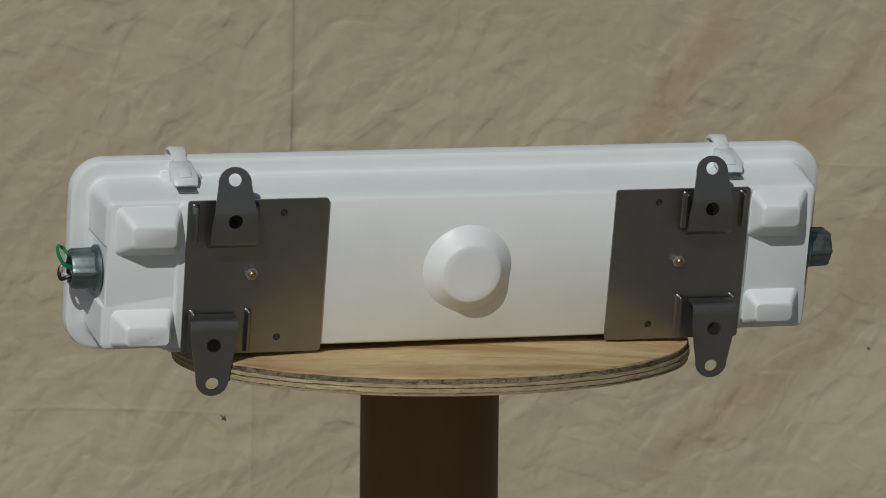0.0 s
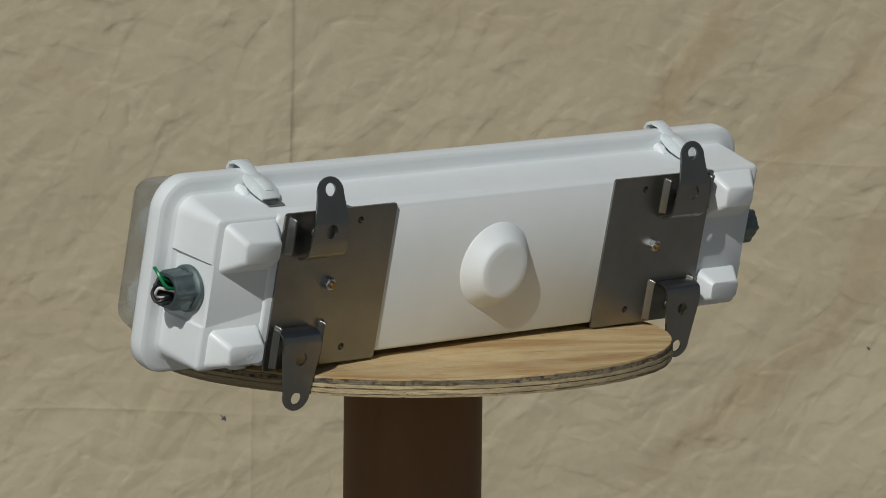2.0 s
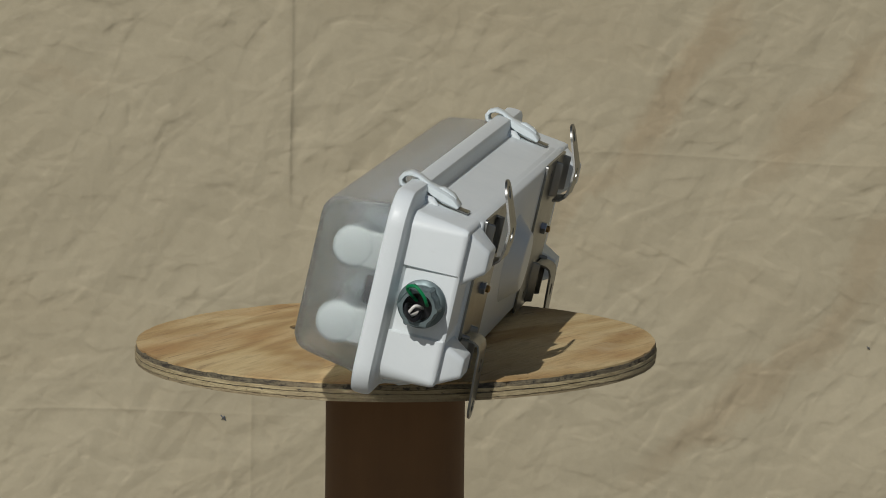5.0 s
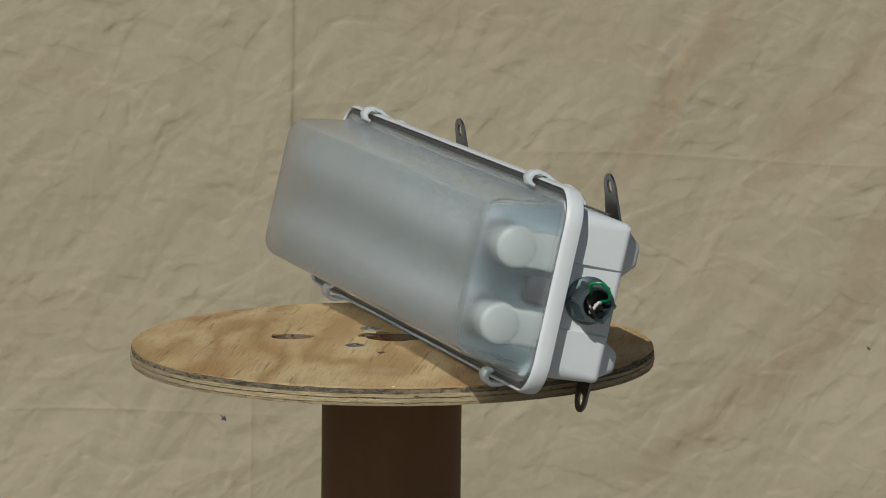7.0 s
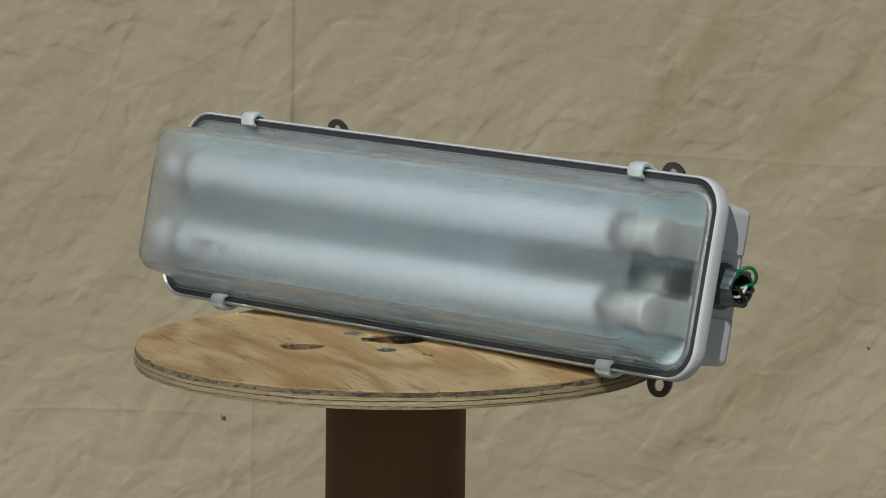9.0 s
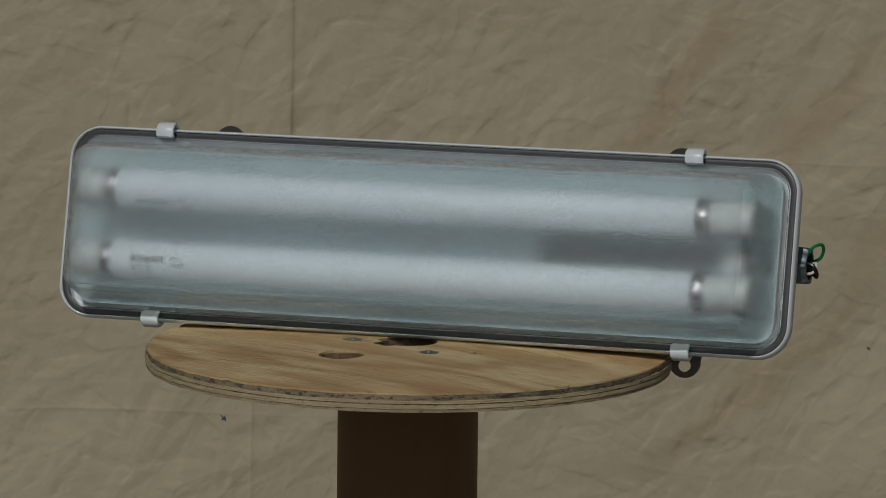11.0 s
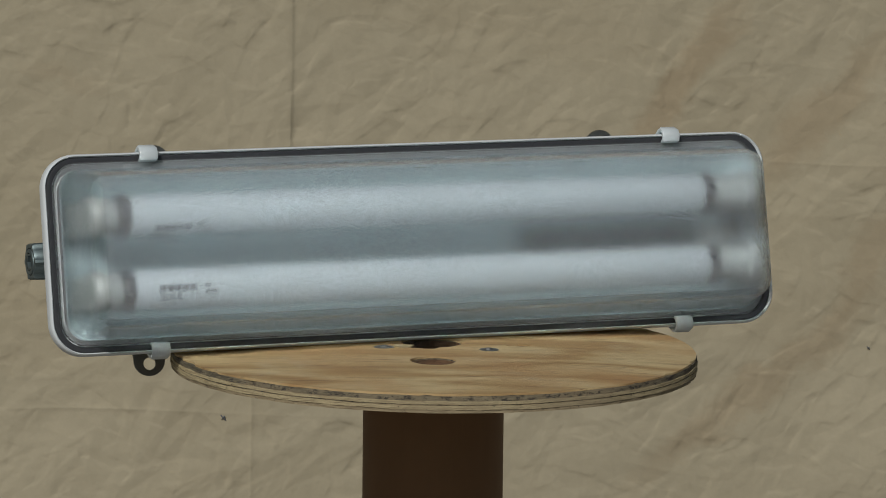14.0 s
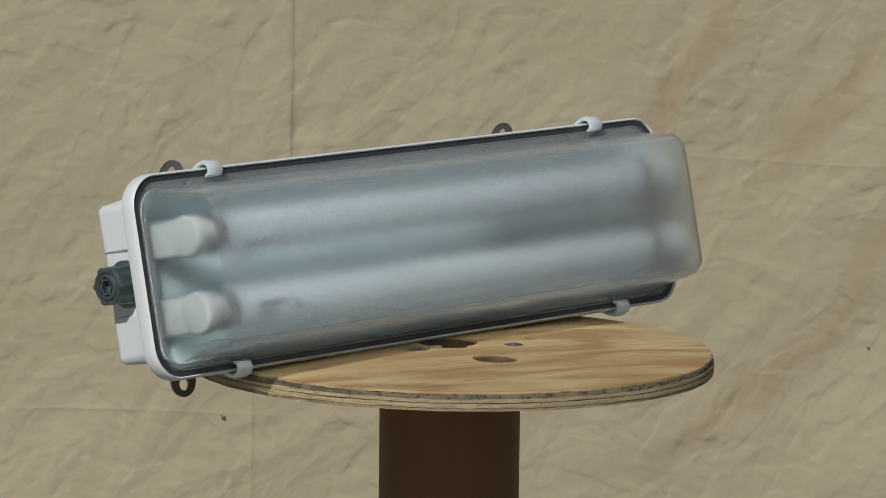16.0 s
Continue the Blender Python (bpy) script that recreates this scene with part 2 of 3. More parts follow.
def strip(path, thick, half, cx, bm=None):
    """A strap bent along path (y, z), with half widths, centred at x = cx."""
    rings = []
    pts = [Vector(p) for p in path]
    for i, p in enumerate(pts):
        d = (pts[min(i + 1, len(pts) - 1)] - pts[max(i - 1, 0)]).normalized()
        nrm = Vector((-d.y, d.x))
        h = half[i] if isinstance(half, (list, tuple)) else half
        t = thick[i] if isinstance(thick, (list, tuple)) else thick
        a, b, e = p + nrm * t / 2, p - nrm * t / 2, min(h * 0.3, t * 0.3)
        rings.append([(cx - h + e, a.x, a.y), (cx + h - e, a.x, a.y), (cx + h, *(a * 0.8 + b * 0.2)), (cx + h, *(a * 0.2 + b * 0.8)),
                      (cx + h - e, b.x, b.y), (cx - h + e, b.x, b.y), (cx - h, *(a * 0.2 + b * 0.8)), (cx - h, *(a * 0.8 + b * 0.2))])
    return loft(rings, bm=bm)


def wire(path, r, bm=None, n=8):
    """A round wire through points."""
    pts = [Vector(p) for p in path]
    smooth = []
    for i in range(len(pts) - 1):
        p0, p1, p2, p3 = pts[max(i - 1, 0)], pts[i], pts[i + 1], pts[min(i + 2, len(pts) - 1)]
        for k in range(6):
            s = k / 6
            smooth.append(0.5 * (2 * p1 + (p2 - p0) * s + (2 * p0 - 5 * p1 + 4 * p2 - p3) * s * s + (3 * p1 - p0 - 3 * p2 + p3) * s ** 3))
    smooth.append(pts[-1])
    rings = []
    side = Vector((0.3, 0.5, 0.81)).normalized()
    for i, p in enumerate(smooth):
        d = (smooth[min(i + 1, len(smooth) - 1)] - smooth[max(i - 1, 0)]).normalized()
        side = (side - d * side.dot(d)).normalized()
        up = d.cross(side)
        rings.append([p + side * r * math.cos(2 * math.pi * k / n) + up * r * math.sin(2 * math.pi * k / n) for k in range(n)])
    return loft(rings, bm=bm)


def box(x0, x1, y0, y1, z0, z1, r=0.001, bm=None):
    b = min(r, (y1 - y0) / 3)
    return loft_y([(y0, x0 + b, x1 - b, z0 + b, z1 - b, r), (y0 + b, x0, x1, z0, z1, r), (y1 - b, x0, x1, z0, z1, r),
                   (y1, x0 + b, x1 - b, z0 + b, z1 - b, r)], 3, bm=bm)


# ---------------------------------------------------------------- setting
def build_ground():
    bm = bmesh.new()
    bmesh.ops.create_grid(bm, x_segments=40, y_segments=40, size=400)
    tagged(link("ground", bm, CONCRETE), "grey concrete yard under the reel and canvas", "ground", kind="structure")


def crumple(x, z, xs, zs, count, seed, size, slope, lean, spread):
    """Height of a creased sheet: the lower envelope of many scattered flat-sided pyramids, each turned and drawn out."""
    rng = np.random.RandomState(seed)
    best = np.full(x.shape, 1.0)
    for _ in range(count):
        px, pz = rng.uniform(-0.75, 0.75), rng.uniform(0.05, 1.05)
        a = radians(lean + rng.normal(0, spread))
        c, s = math.cos(a), math.sin(a)
        long, wide = size * rng.uniform(1.6, 4.2), size * rng.uniform(0.5, 1.1)
        reach = 1.6 * long
        i0, i1 = np.searchsorted(xs, (px - reach, px + reach))
        k0, k1 = np.searchsorted(zs, (pz - reach, pz + reach))
        if i1 <= i0 or k1 <= k0:
            continue
        dx, dz = x[k0:k1, i0:i1] - px, z[k0:k1, i0:i1] - pz
        u, v = (dx * c + dz * s) / long, (-dx * s + dz * c) / wide
        skew = rng.uniform(-0.7, 0.7)
        h = np.maximum(np.maximum(np.abs(u + skew * v), np.abs(v)), 0.75 * np.abs(u - v)) + rng.uniform(0, 0.35)
        best[k0:k1, i0:i1] = np.minimum(best[k0:k1, i0:i1], h)
    return np.minimum(best, 1.3) * size * slope


def creases(x, z, xs, zs, count, seed):
    """Sharp crooked crease lines: on the right most slant upwards, on the left they cross more freely."""
    rng = np.random.RandomState(seed)
    y = np.zeros(x.shape)
    for _ in range(count):
        px, pz = rng.uniform(-0.64, 0.64), rng.uniform(0.15, 0.92)
        pick = rng.rand()
        if px > 0.02:
            a = rng.normal(47, 13) if pick < 0.62 else rng.normal(-14, 13)
        else:
            a = rng.normal(60, 18) if pick < 0.4 else rng.normal(-8, 16) if pick < 0.75 else rng.uniform(0, 180)
        a = radians(a)
        width = rng.uniform(0.0017, 0.0048)
        slope = rng.choice((-1, 1)) * rng.uniform(0.06, 0.25)
        steps = rng.randint(2, 5)
        for k in range(steps):
            length = rng.uniform(0.010, 0.034)
            c, s = math.cos(a), math.sin(a)
            reach = length + 9 * width
            i0, i1 = np.searchsorted(xs, (px - reach, px + reach))
            k0, k1 = np.searchsorted(zs, (pz - reach, pz + reach))
            if i1 > i0 and k1 > k0:
                dx, dz = x[k0:k1, i0:i1] - px, z[k0:k1, i0:i1] - pz
                u, v = (dx * c + dz * s) / length, -dx * s + dz * c
                fade = np.clip(1.15 - np.abs(2 * u - 1), 0, 1) ** 0.7 * (1 - k / (steps + 1))
                y[k0:k1, i0:i1] += slope * width * fade * (np.exp(-np.abs(v) / width) + 0.9 * np.tanh(v / width) * np.exp(-(v / (4 * width)) ** 2))
            px, pz = px + c * length, pz + s * length
            a += rng.normal(0, 0.45)
    return y


CLOTH_Y = 1.25


def build_canvas():
    xs = np.concatenate([np.linspace(-1.9, -0.62, 40)[:-1], np.linspace(-0.62, 0.62, 1061), np.linspace(0.62, 1.9, 40)[1:]])
    zs = np.concatenate([np.linspace(0.004, 0.17, 10)[:-1], np.linspace(0.17, 0.90, 625), np.linspace(0.90, 2.3, 45)[1:]])
    x, z = np.meshgrid(xs, zs)
    wx = x + 0.004 * np.sin(z * 23 + 3 * x)
    wz = z + 0.004 * np.sin(x * 21 + 1.3)
    y = crumple(wx, wz, xs, zs, 110, 3, 0.10, 0.05, 46, 20) + crumple(wx, wz, xs, zs, 420, 5, 0.042, 0.05, 35, 40)
    y += crumple(wx, wz, xs, zs, 1300, 8, 0.020, 0.05, 25, 50)
    y += creases(wx, wz, xs, zs, 950, 11)
    # broad slanting folds
    y += 0.0035 * np.sin(17 * (z - 0.62 * x) + 1.5 * np.sin(4 * x + 1)) * np.clip(0.35 + x, 0, 1)
    y += 0.015 * np.sin(3.1 * x + 0.6)
    # pressed fold lines of the packed cloth
    soft = 1 / (1 + np.exp(-(z - 0.59) / 0.012))
    y -= 0.0012 * np.exp(-np.abs(wx * 0.25 + x * 0.75 + 0.176) / 0.003) * soft
    y += 0.0016 * np.tanh((x + 0.176) / 0.003) * soft
    y -= 0.0016 * np.exp(-np.abs(x + 0.221) / 0.004) / (1 + np.exp((z - 0.37) / 0.012))
    y -= 0.0008 * np.exp(-np.abs(z - 0.645 - 0.006 * np.sin(9 * x)) / 0.004) / (1 + np.exp(-(x - 0.1) / 0.03))
    y -= 0.0014 * np.exp(-np.abs(z - 0.325 - 0.004 * np.sin(11 * x)) / 0.004) * np.exp(-np.abs(x + 0.4) / 0.2)
    verts = np.stack([x, CLOTH_Y + y, z], -1).reshape(-1, 3)
    nx, nz = len(xs), len(zs)
    idx = np.arange(nx * nz).reshape(nz, nx)
    faces = np.stack([idx[:-1, :-1], idx[:-1, 1:], idx[1:, 1:], idx[1:, :-1]], -1).reshape(-1, 4)
    me = bpy.data.meshes.new("canvas_backdrop")
    me.from_pydata(verts.tolist(), [], faces.tolist())
    me.shade_smooth()
    me.materials.append(CANVAS)
    ob = new("canvas_backdrop", me)
    tagged(ob, "creased tan canvas drop cloth hung behind the reel", "backdrop", kind="structure")
    # two dry burrs caught in the cloth
    for bx, bz, sc in ((-0.2555, 0.318, 0.9), (0.5335, 0.414, 0.5)):
        by = CLOTH_Y + y[np.searchsorted(zs, bz), np.searchsorted(xs, bx)] - 0.001
        bm = wire([(bx - 0.003 * sc, by, bz + 0.004 * sc), (bx, by - 0.0015, bz + 0.001 * sc), (bx + 0.002 * sc, by - 0.001, bz + 0.0025 * sc),
                   (bx + 0.0025 * sc, by, bz - 0.003 * sc)], 0.0008 * sc)
        wire([(bx - 0.002 * sc, by, bz - 0.002 * sc), (bx + 0.001 * sc, by - 0.001, bz), (bx + 0.004 * sc, by, bz - 0.0035 * sc)], 0.0006 * sc, bm)
        part("burr", bm, PRINT, ob)


# ---------------------------------------------------------------- reel
REEL_R, REEL_C, REEL_TOP = 0.2482, (-0.0002, 0.0361), 0.0006
HOLES = [(0.002, 0.034, 0.0285), (0.0092, 0.1303, 0.0212)]
KNOTS = [(-0.083, 0.046, 0.0095), (-0.071, 0.049, 0.0045)]


def deck(u, v):
    """Height of the crowned, slightly tilted top over DECK."""
    p, q = u - REEL_C[0], v - REEL_C[1]
    return REEL_TOP + 0.0063 * p - 0.0061 * q - 0.0856 * (p * p + q * q)


def build_reel():
    reel = tagged(new("cable_reel"), "worn plywood cable reel on a brown cardboard core, turning", "cable reel")
    layers = [(0.0018, None), (0.0046, "dark"), (0.0030, "pale"), (0.0011, "dark"), (0.0036, "pale"), (0.0032, "mid")]
    depth = 0.0
    for i, (t, kind) in enumerate(layers):
        outline = []
        for k in range(260):
            a = 2 * math.pi * k / 260
            p = Vector((math.cos(a), math.sin(a)))
            wob = 0.0010 * noise.noise(Vector((p.x * 5, p.y * 5, 3.7))) + 0.0007 * noise.noise(Vector((p.x * 40, p.y * 40, i * 5.1)))
            chip = max(0.0, noise.noise(Vector((p.x * 13, p.y * 13, 2.0 + i * 9.1))) - 0.25) * (0.010 if i < 2 else 0.0)
            r = REEL_R + wob - chip - (0.0008 if kind in ("dark", "mid") else 0.0) - (0.0014 if i == 0 else 0)
            outline.append((REEL_C[0] + p.x * r, REEL_C[1] + p.y * r))
        holes = []
        for h, (hx, hy, hr) in enumerate(HOLES + KNOTS if i == 0 else HOLES):
            ring = []
            for k in range(36):
                a = 2 * math.pi * k / 36
                rr = hr * (1 + 0.06 * noise.noise(Vector((math.cos(a) * 3, math.sin(a) * 3, i + h * 7))))
                if h == 0 and i == 0 and 30 < 360 * k / 36 < 100:
                    rr *= 1.22
                if h >= 2:
                    rr *= 1 + 0.5 * noise.noise(Vector((math.cos(a) * 2, math.sin(a) * 2, 4.0 + h)))
                ring.append((hx + rr * math.cos(a), hy + rr * math.sin(a) * (0.6 if h >= 2 else 1)))
            holes.append(ring)
        bm = sheet(outline, holes, t, lambda u, v, w: (u, v, w))
        if i == 0:
            for k in range(-11, 12):
                for co, no in (((REEL_C[0] + 0.0218 * k, 0, 0), (1, 0, 0)), ((0, REEL_C[1] + 0.0218 * k, 0), (0, 1, 0))):
                    bmesh.ops.bisect_plane(bm, geom=bm.verts[:] + bm.edges[:] + bm.faces[:], plane_co=co, plane_no=no)
        for vert in bm.verts:
            u, v, w = vert.co
            line = i if w > t / 2 else i + 1
            fray = (0.0005 if line == 0 else 0.0 if line == len(layers) else 0.0006) * noise.noise(Vector((u * 30, v * 30, line * 2.3)))
            vert.co.z = DECK + deck(u, v) - depth - t + w + fray
        part("top_veneer" if i == 0 else "ply", bm, PLY[kind] if kind else WOOD, reel, "scuffed pine face veneer with knots" if i == 0 else "")
        depth += t
    for hx, hy, hr in HOLES:
        top = DECK + deck(hx, hy)
        sleeve = lathe([(top - depth + 0.0003, hr * 0.965), (top - 0.0026, hr * 0.945), (top - 0.0026, hr * 1.02), (top - depth + 0.0003, hr * 1.03)], "z", (hx, hy, 0), 36, ends=False)
        part("hole_wall", sleeve, OLD_WOOD, reel)
    # added disc under the side hole, blocks sun from reaching the core
    floor_z = DECK + deck(*HOLES[1][:2]) - depth
    part("hole_backing", lathe([(floor_z - 0.004, 0.027), (floor_z - 0.0010, 0.027)], "z", (HOLES[1][0], HOLES[1][1], 0), 24), CARD, reel)
    low = DECK + REEL_TOP - depth - 0.0009
    core = lathe([(0.0, 0.0665), (low, 0.0665), (low, 0.058), (0.0, 0.058), (0.0, 0.0665)], "z", (REEL_C[0], REEL_C[1], 0.0), 72, ends=False)
    part("core", core, CARD, reel, "brown cardboard tube core")
    for bx, by, br in ((0.0487, 0.0578, 0.0105), (-0.0483, 0.0714, 0.0098)):
        head = lathe([(-0.004, br), (-0.0003, br), (0.0003, br * 0.9), (0.0005, br * 0.4), (0.0015, br * 0.34), (0.0018, br * 0.14)], "z",
                     (bx, by, DECK + deck(bx, by)), 24)
        part("bolt_head", head, BOLT, reel, "dull grey bolt head sunk in the wood")
    for hx, hy, hr in KNOTS:
        pit = lathe([(-0.003, hr * 1.45), (-0.0016, hr * 1.45)], "z", (hx, hy, DECK + deck(hx, hy)), 24)
        part("knot_pit", pit, OLD_WOOD, reel, "dark hollow knot in the veneer")
    # a torn splinter of veneer at the edge of the middle hole
    splinter = sheet([(0.020, 0.052), (0.036, 0.046), (0.041, 0.055), (0.033, 0.066), (0.026, 0.064)], [], 0.0012,
                     lambda u, v, w: (u, v, DECK + deck(u, v) + w - 0.0004))
    part("splinter", splinter, PLY["pale"], reel, "pale torn splinter of veneer")
    return reel


# ---------------------------------------------------------------- fixture
FIX_O, FIX_A, FIX_LEAN = (0.00655, 0.02117, 0.002), 196.2, -12.5


def build_shell(fx):
    rings = []
    for y, hx, z0, z1, r, rec in ((0.004, 0.352, 0.0145, 0.1725, 0.022, 0.0), (0.0165, 0.352, 0.0145, 0.1725, 0.022, 0.0), (0.0178, 0.3492, 0.0165, 0.1715, 0.018, 0.0),
                                  (0.0205, 0.3488, 0.0168, 0.1712, 0.017, 0.0), (0.0225, 0.3485, 0.0170, 0.1710, 0.016, 0.0042), (0.0245, 0.3483, 0.0172, 0.17075, 0.0155, 0.0041),
                                  (0.0642, 0.3440, 0.02035, 0.16573, 0.0075, 0.0023), (0.0660, 0.3438, 0.0205, 0.1655, 0.007, 0.0022),
                                  (0.0690, 0.3428, 0.0216, 0.1643, 0.006, 0.0012), (0.0705, 0.3405, 0.0240, 0.1620, 0.005, 0.0)):
        out = rounded(-hx, hx, z0, z1, r, 8)
        left = [(-hx, 0.1235), (-hx + rec, 0.1218), (-hx + rec, 0.0645), (-hx, 0.0628)]
        out = out[:18] + left + out[18:] + [(-p, q) for p, q in reversed(left)]
        rings.append([(p, y, q) for p, q in out])
    part("housing", loft(rings, close_first=False), WHITE, fx)
    part("back_panel", loft_y([(0.060, -0.281, 0.279, 0.0185, 0.1665, 0.006), (0.0712, -0.279, 0.277, 0.0205, 0.1645, 0.006),
                               (0.0730, -0.277, 0.275, 0.0225, 0.1625, 0.005)], 4), WHITE, fx)
    rim = [(0.006, 0.3628, 0.0032, 0.029), (0.0005, 0.3632, 0.0029, 0.029), (-0.0005, 0.3642, 0.0020, 0.030), (0.0008, 0.3656, 0.0008, 0.031),
           (0.004, 0.3662, 0.0, 0.032), (0.011, 0.3662, 0.0, 0.032), (0.0150, 0.3650, 0.001, 0.031), (0.0163, 0.3625, 0.003, 0.029),
           (0.0168, 0.3600, 0.0056, 0.027), (0.0172, 0.3530, 0.0124, 0.022), (0.0180, 0.3510, 0.0146, 0.020), (0.0200, 0.3492, 0.0165, 0.018), (0.0230, 0.3440, 0.0200, 0.018)]
    part("rim", loft_y([(y, -hx, hx, zi, 0.187 - zi, r) for y, hx, zi, r in rim], 10, close_first=False, close_last=False), WHITE, fx)
    # corner bosses on the back of each end
    for s, dx in ((1, 0.0), (-1, -0.004)):
        for low in (0, 1):
            if low:
                za, zb, zc, zd = 0.0205, 0.064, 0.031, 0.050
            else:
                za, zb, zc, zd = 0.109, 0.1655, 0.1265, 0.148
            xa, xb, xc, xd = (0.274, 0.339, 0.283, 0.324) if low else (0.270, 0.339, 0.281, 0.322)
            spec = []
            for y, f, r in ((0.055, 0.0, 0.007), (0.067, 0.10, 0.007), (0.0860, 0.90, 0.0055), (0.0884, 0.99, 0.005), (0.0892, 1.08, 0.004)):
                a, b = xa + (xc - xa) * f, xb + (xd - xb) * f
                x0, x1 = (a + dx * s * -1, b) if s > 0 else (-b, -a + dx)
                lift = 0.0035 * f if s < 0 else 0.0
                spec.append((y, x0, x1, za + (zc - za) * f + lift, zb + (zd - zb) * f + lift, r))
            part("boss", loft_y(spec, 6), WHITE, fx)
    ring = lathe([(0.0888, 0.0046), (0.0893, 0.0046), (0.0893, 0.0038), (0.0888, 0.0038)], "y", (0.300, 0, 0.0405), 24, ends=False)
    part("mould_mark", ring, WHITE, fx)
    dome = lathe([(0.071, 0.0435), (0.0730, 0.0428), (0.0742, 0.0415), (0.0865, 0.0300), (0.0884, 0.0286), (0.0892, 0.0268), (0.0894, 0.02)], "y", (-0.002, 0, 0.0925), 64)
    part("dome", dome, WHITE, fx)
    # gasket and lens
    part("gasket", loft_y([(y, -hx, hx, zi, 0.187 - zi, r) for y, hx, zi, r in (
        (0.006, 0.3634, 0.0027, 0.029), (0.0016, 0.3624, 0.0036, 0.028), (0.0010, 0.3600, 0.0055, 0.0265), (0.0018, 0.357, 0.0085, 0.024),
        (0.006, 0.3565, 0.009, 0.024))], 8, close_first=False, close_last=False), RUBBER, fx)
    rings = [
        (0.004, -0.3580, 0.3580, 0.0075, 0.1795, 0.025), (0.0005, -0.3575, 0.3575, 0.0080, 0.1790, 0.025), (-0.0010, -0.3555, 0.3555, 0.0098, 0.1772, 0.023),
        (-0.0020, -0.350, 0.350, 0.0145, 0.1725, 0.02), (-0.010, -0.3475, 0.3475, 0.0165, 0.1705, 0.02), (-0.046, -0.341, 0.341, 0.0215, 0.1655, 0.018),
        (-0.054, -0.339, 0.339, 0.0235, 0.1635, 0.016), (-0.060, -0.335, 0.335, 0.0275, 0.1595, 0.013), (-0.0635, -0.329, 0.329, 0.0335, 0.1535, 0.009),
        (-0.0645, -0.322, 0.322, 0.0405, 0.1465, 0.006)]
    for low in (False, True):
        bm = loft_y(rings, 8, close_first=False)
        bmesh.ops.recalc_face_normals(bm, faces=bm.faces[:])
        drop = [f for f in bm.faces if (f.normal.z < -0.6 and f.calc_center_median().y > -0.06) != low]
        bmesh.ops.delete(bm, geom=drop, context="FACES")
        lens = part("lens_lower_wall" if low else "lens", bm, LENS, fx, "" if low else "clear pebbled acrylic lens cover")
        lens.data.materials.append(LENS_END)
        lens.data.materials.append(LENS_SIDE)
        for f in lens.data.polygons:
            f.material_index = 1 if abs(f.normal.x) > 0.4 else 2 if abs(f.normal.z) > 0.55 or f.center.y > -0.004 else 0
        solid = lens.modifiers.new("wall", "SOLIDIFY")
        solid.thickness, solid.offset, solid.use_rim = 0.0025, -1, False
        lens.visible_shadow = low


def build_inside(fx):
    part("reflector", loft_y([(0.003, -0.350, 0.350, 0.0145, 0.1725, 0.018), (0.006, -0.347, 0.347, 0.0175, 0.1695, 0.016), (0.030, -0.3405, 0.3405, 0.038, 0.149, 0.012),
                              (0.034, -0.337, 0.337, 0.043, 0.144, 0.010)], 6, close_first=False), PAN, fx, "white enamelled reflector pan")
    part("channel", loft_y([(0.034, -0.325, 0.325, 0.066, 0.118, 0.004), (0.026, -0.325, 0.325, 0.072, 0.112, 0.004), (0.024, -0.323, 0.323, 0.075, 0.109, 0.003)], 4), PAN, fx)
    part("cover_plate", box(0.112, 0.300, 0.0225, 0.024, 0.077, 0.107), COVER, fx, "grey plate on the reflector channel")
    for z in (0.1255, 0.0565):
        lamp = part("lamp", lathe([(-0.298, 0.0175), (-0.295, 0.0188), (0.281, 0.0188), (0.284, 0.0175)], "x", (0, -0.028, z), 32), LAMP, fx, "white fluorescent tube")
        for x0, x1 in ((-0.3075, -0.2965), (0.2785, 0.2915)):
            part("end_cap", lathe([(x0, 0.0165), (x0 + 0.001, 0.0186), (x0 + 0.003, 0.0192), (x1 - 0.002, 0.0192), (x1, 0.0182)], "x", (0, -0.028, z), 32), CAP, lamp, "bright metal end cap")
        bars = bmesh.new()
        for k, (a, b, dz, h) in enumerate(((-0.274, -0.238, 0.000, 0.0058), (-0.233, -0.224, 0.0015, 0.0025), (-0.274, -0.252, -0.0065, 0.002), (-0.274, -0.250, -0.0100, 0.0016), (-0.230, -0.218, -0.0045, 0.003))):
            if z > 0.1:
                dz -= 0.012
            ang = math.asin(max(-1, min(1, dz / 0.0189)))
            y, zz = -0.028 - 0.0191 * math.cos(ang), z + dz
            n = 5 if k == 0 else 3
            for i in range(n):
                xa = a + (b - a) * i / n
                box(xa, xa + (b - a) / n * 0.75, y - 0.0003, y + 0.001, zz - h / 2, zz + h / 2, 0.0002, bars)
        part("printed_mark", bars, PRINT, lamp, "small grey printed marks")
        for x0, x1 in ((-0.336, -0.3085), (0.336, 0.2925)):
            e = 1 if x1 > x0 else -1
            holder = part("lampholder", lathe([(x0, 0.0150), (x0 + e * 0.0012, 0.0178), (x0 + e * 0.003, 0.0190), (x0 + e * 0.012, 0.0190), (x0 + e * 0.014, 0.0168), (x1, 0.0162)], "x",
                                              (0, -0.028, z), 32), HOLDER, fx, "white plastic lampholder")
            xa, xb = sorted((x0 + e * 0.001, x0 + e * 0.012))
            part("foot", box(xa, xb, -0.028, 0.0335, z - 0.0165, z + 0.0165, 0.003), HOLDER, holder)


    part("lead_clip", box(0.3215, 0.3300, -0.012, 0.0335, 0.079, 0.103, 0.002), RUBBER, fx, "dark clip holding the lamp leads")
    part("lead_cover", box(0.2960, 0.3200, -0.004, 0.0245, 0.076, 0.096, 0.002), HOLDER, fx, "white plastic lead cover")


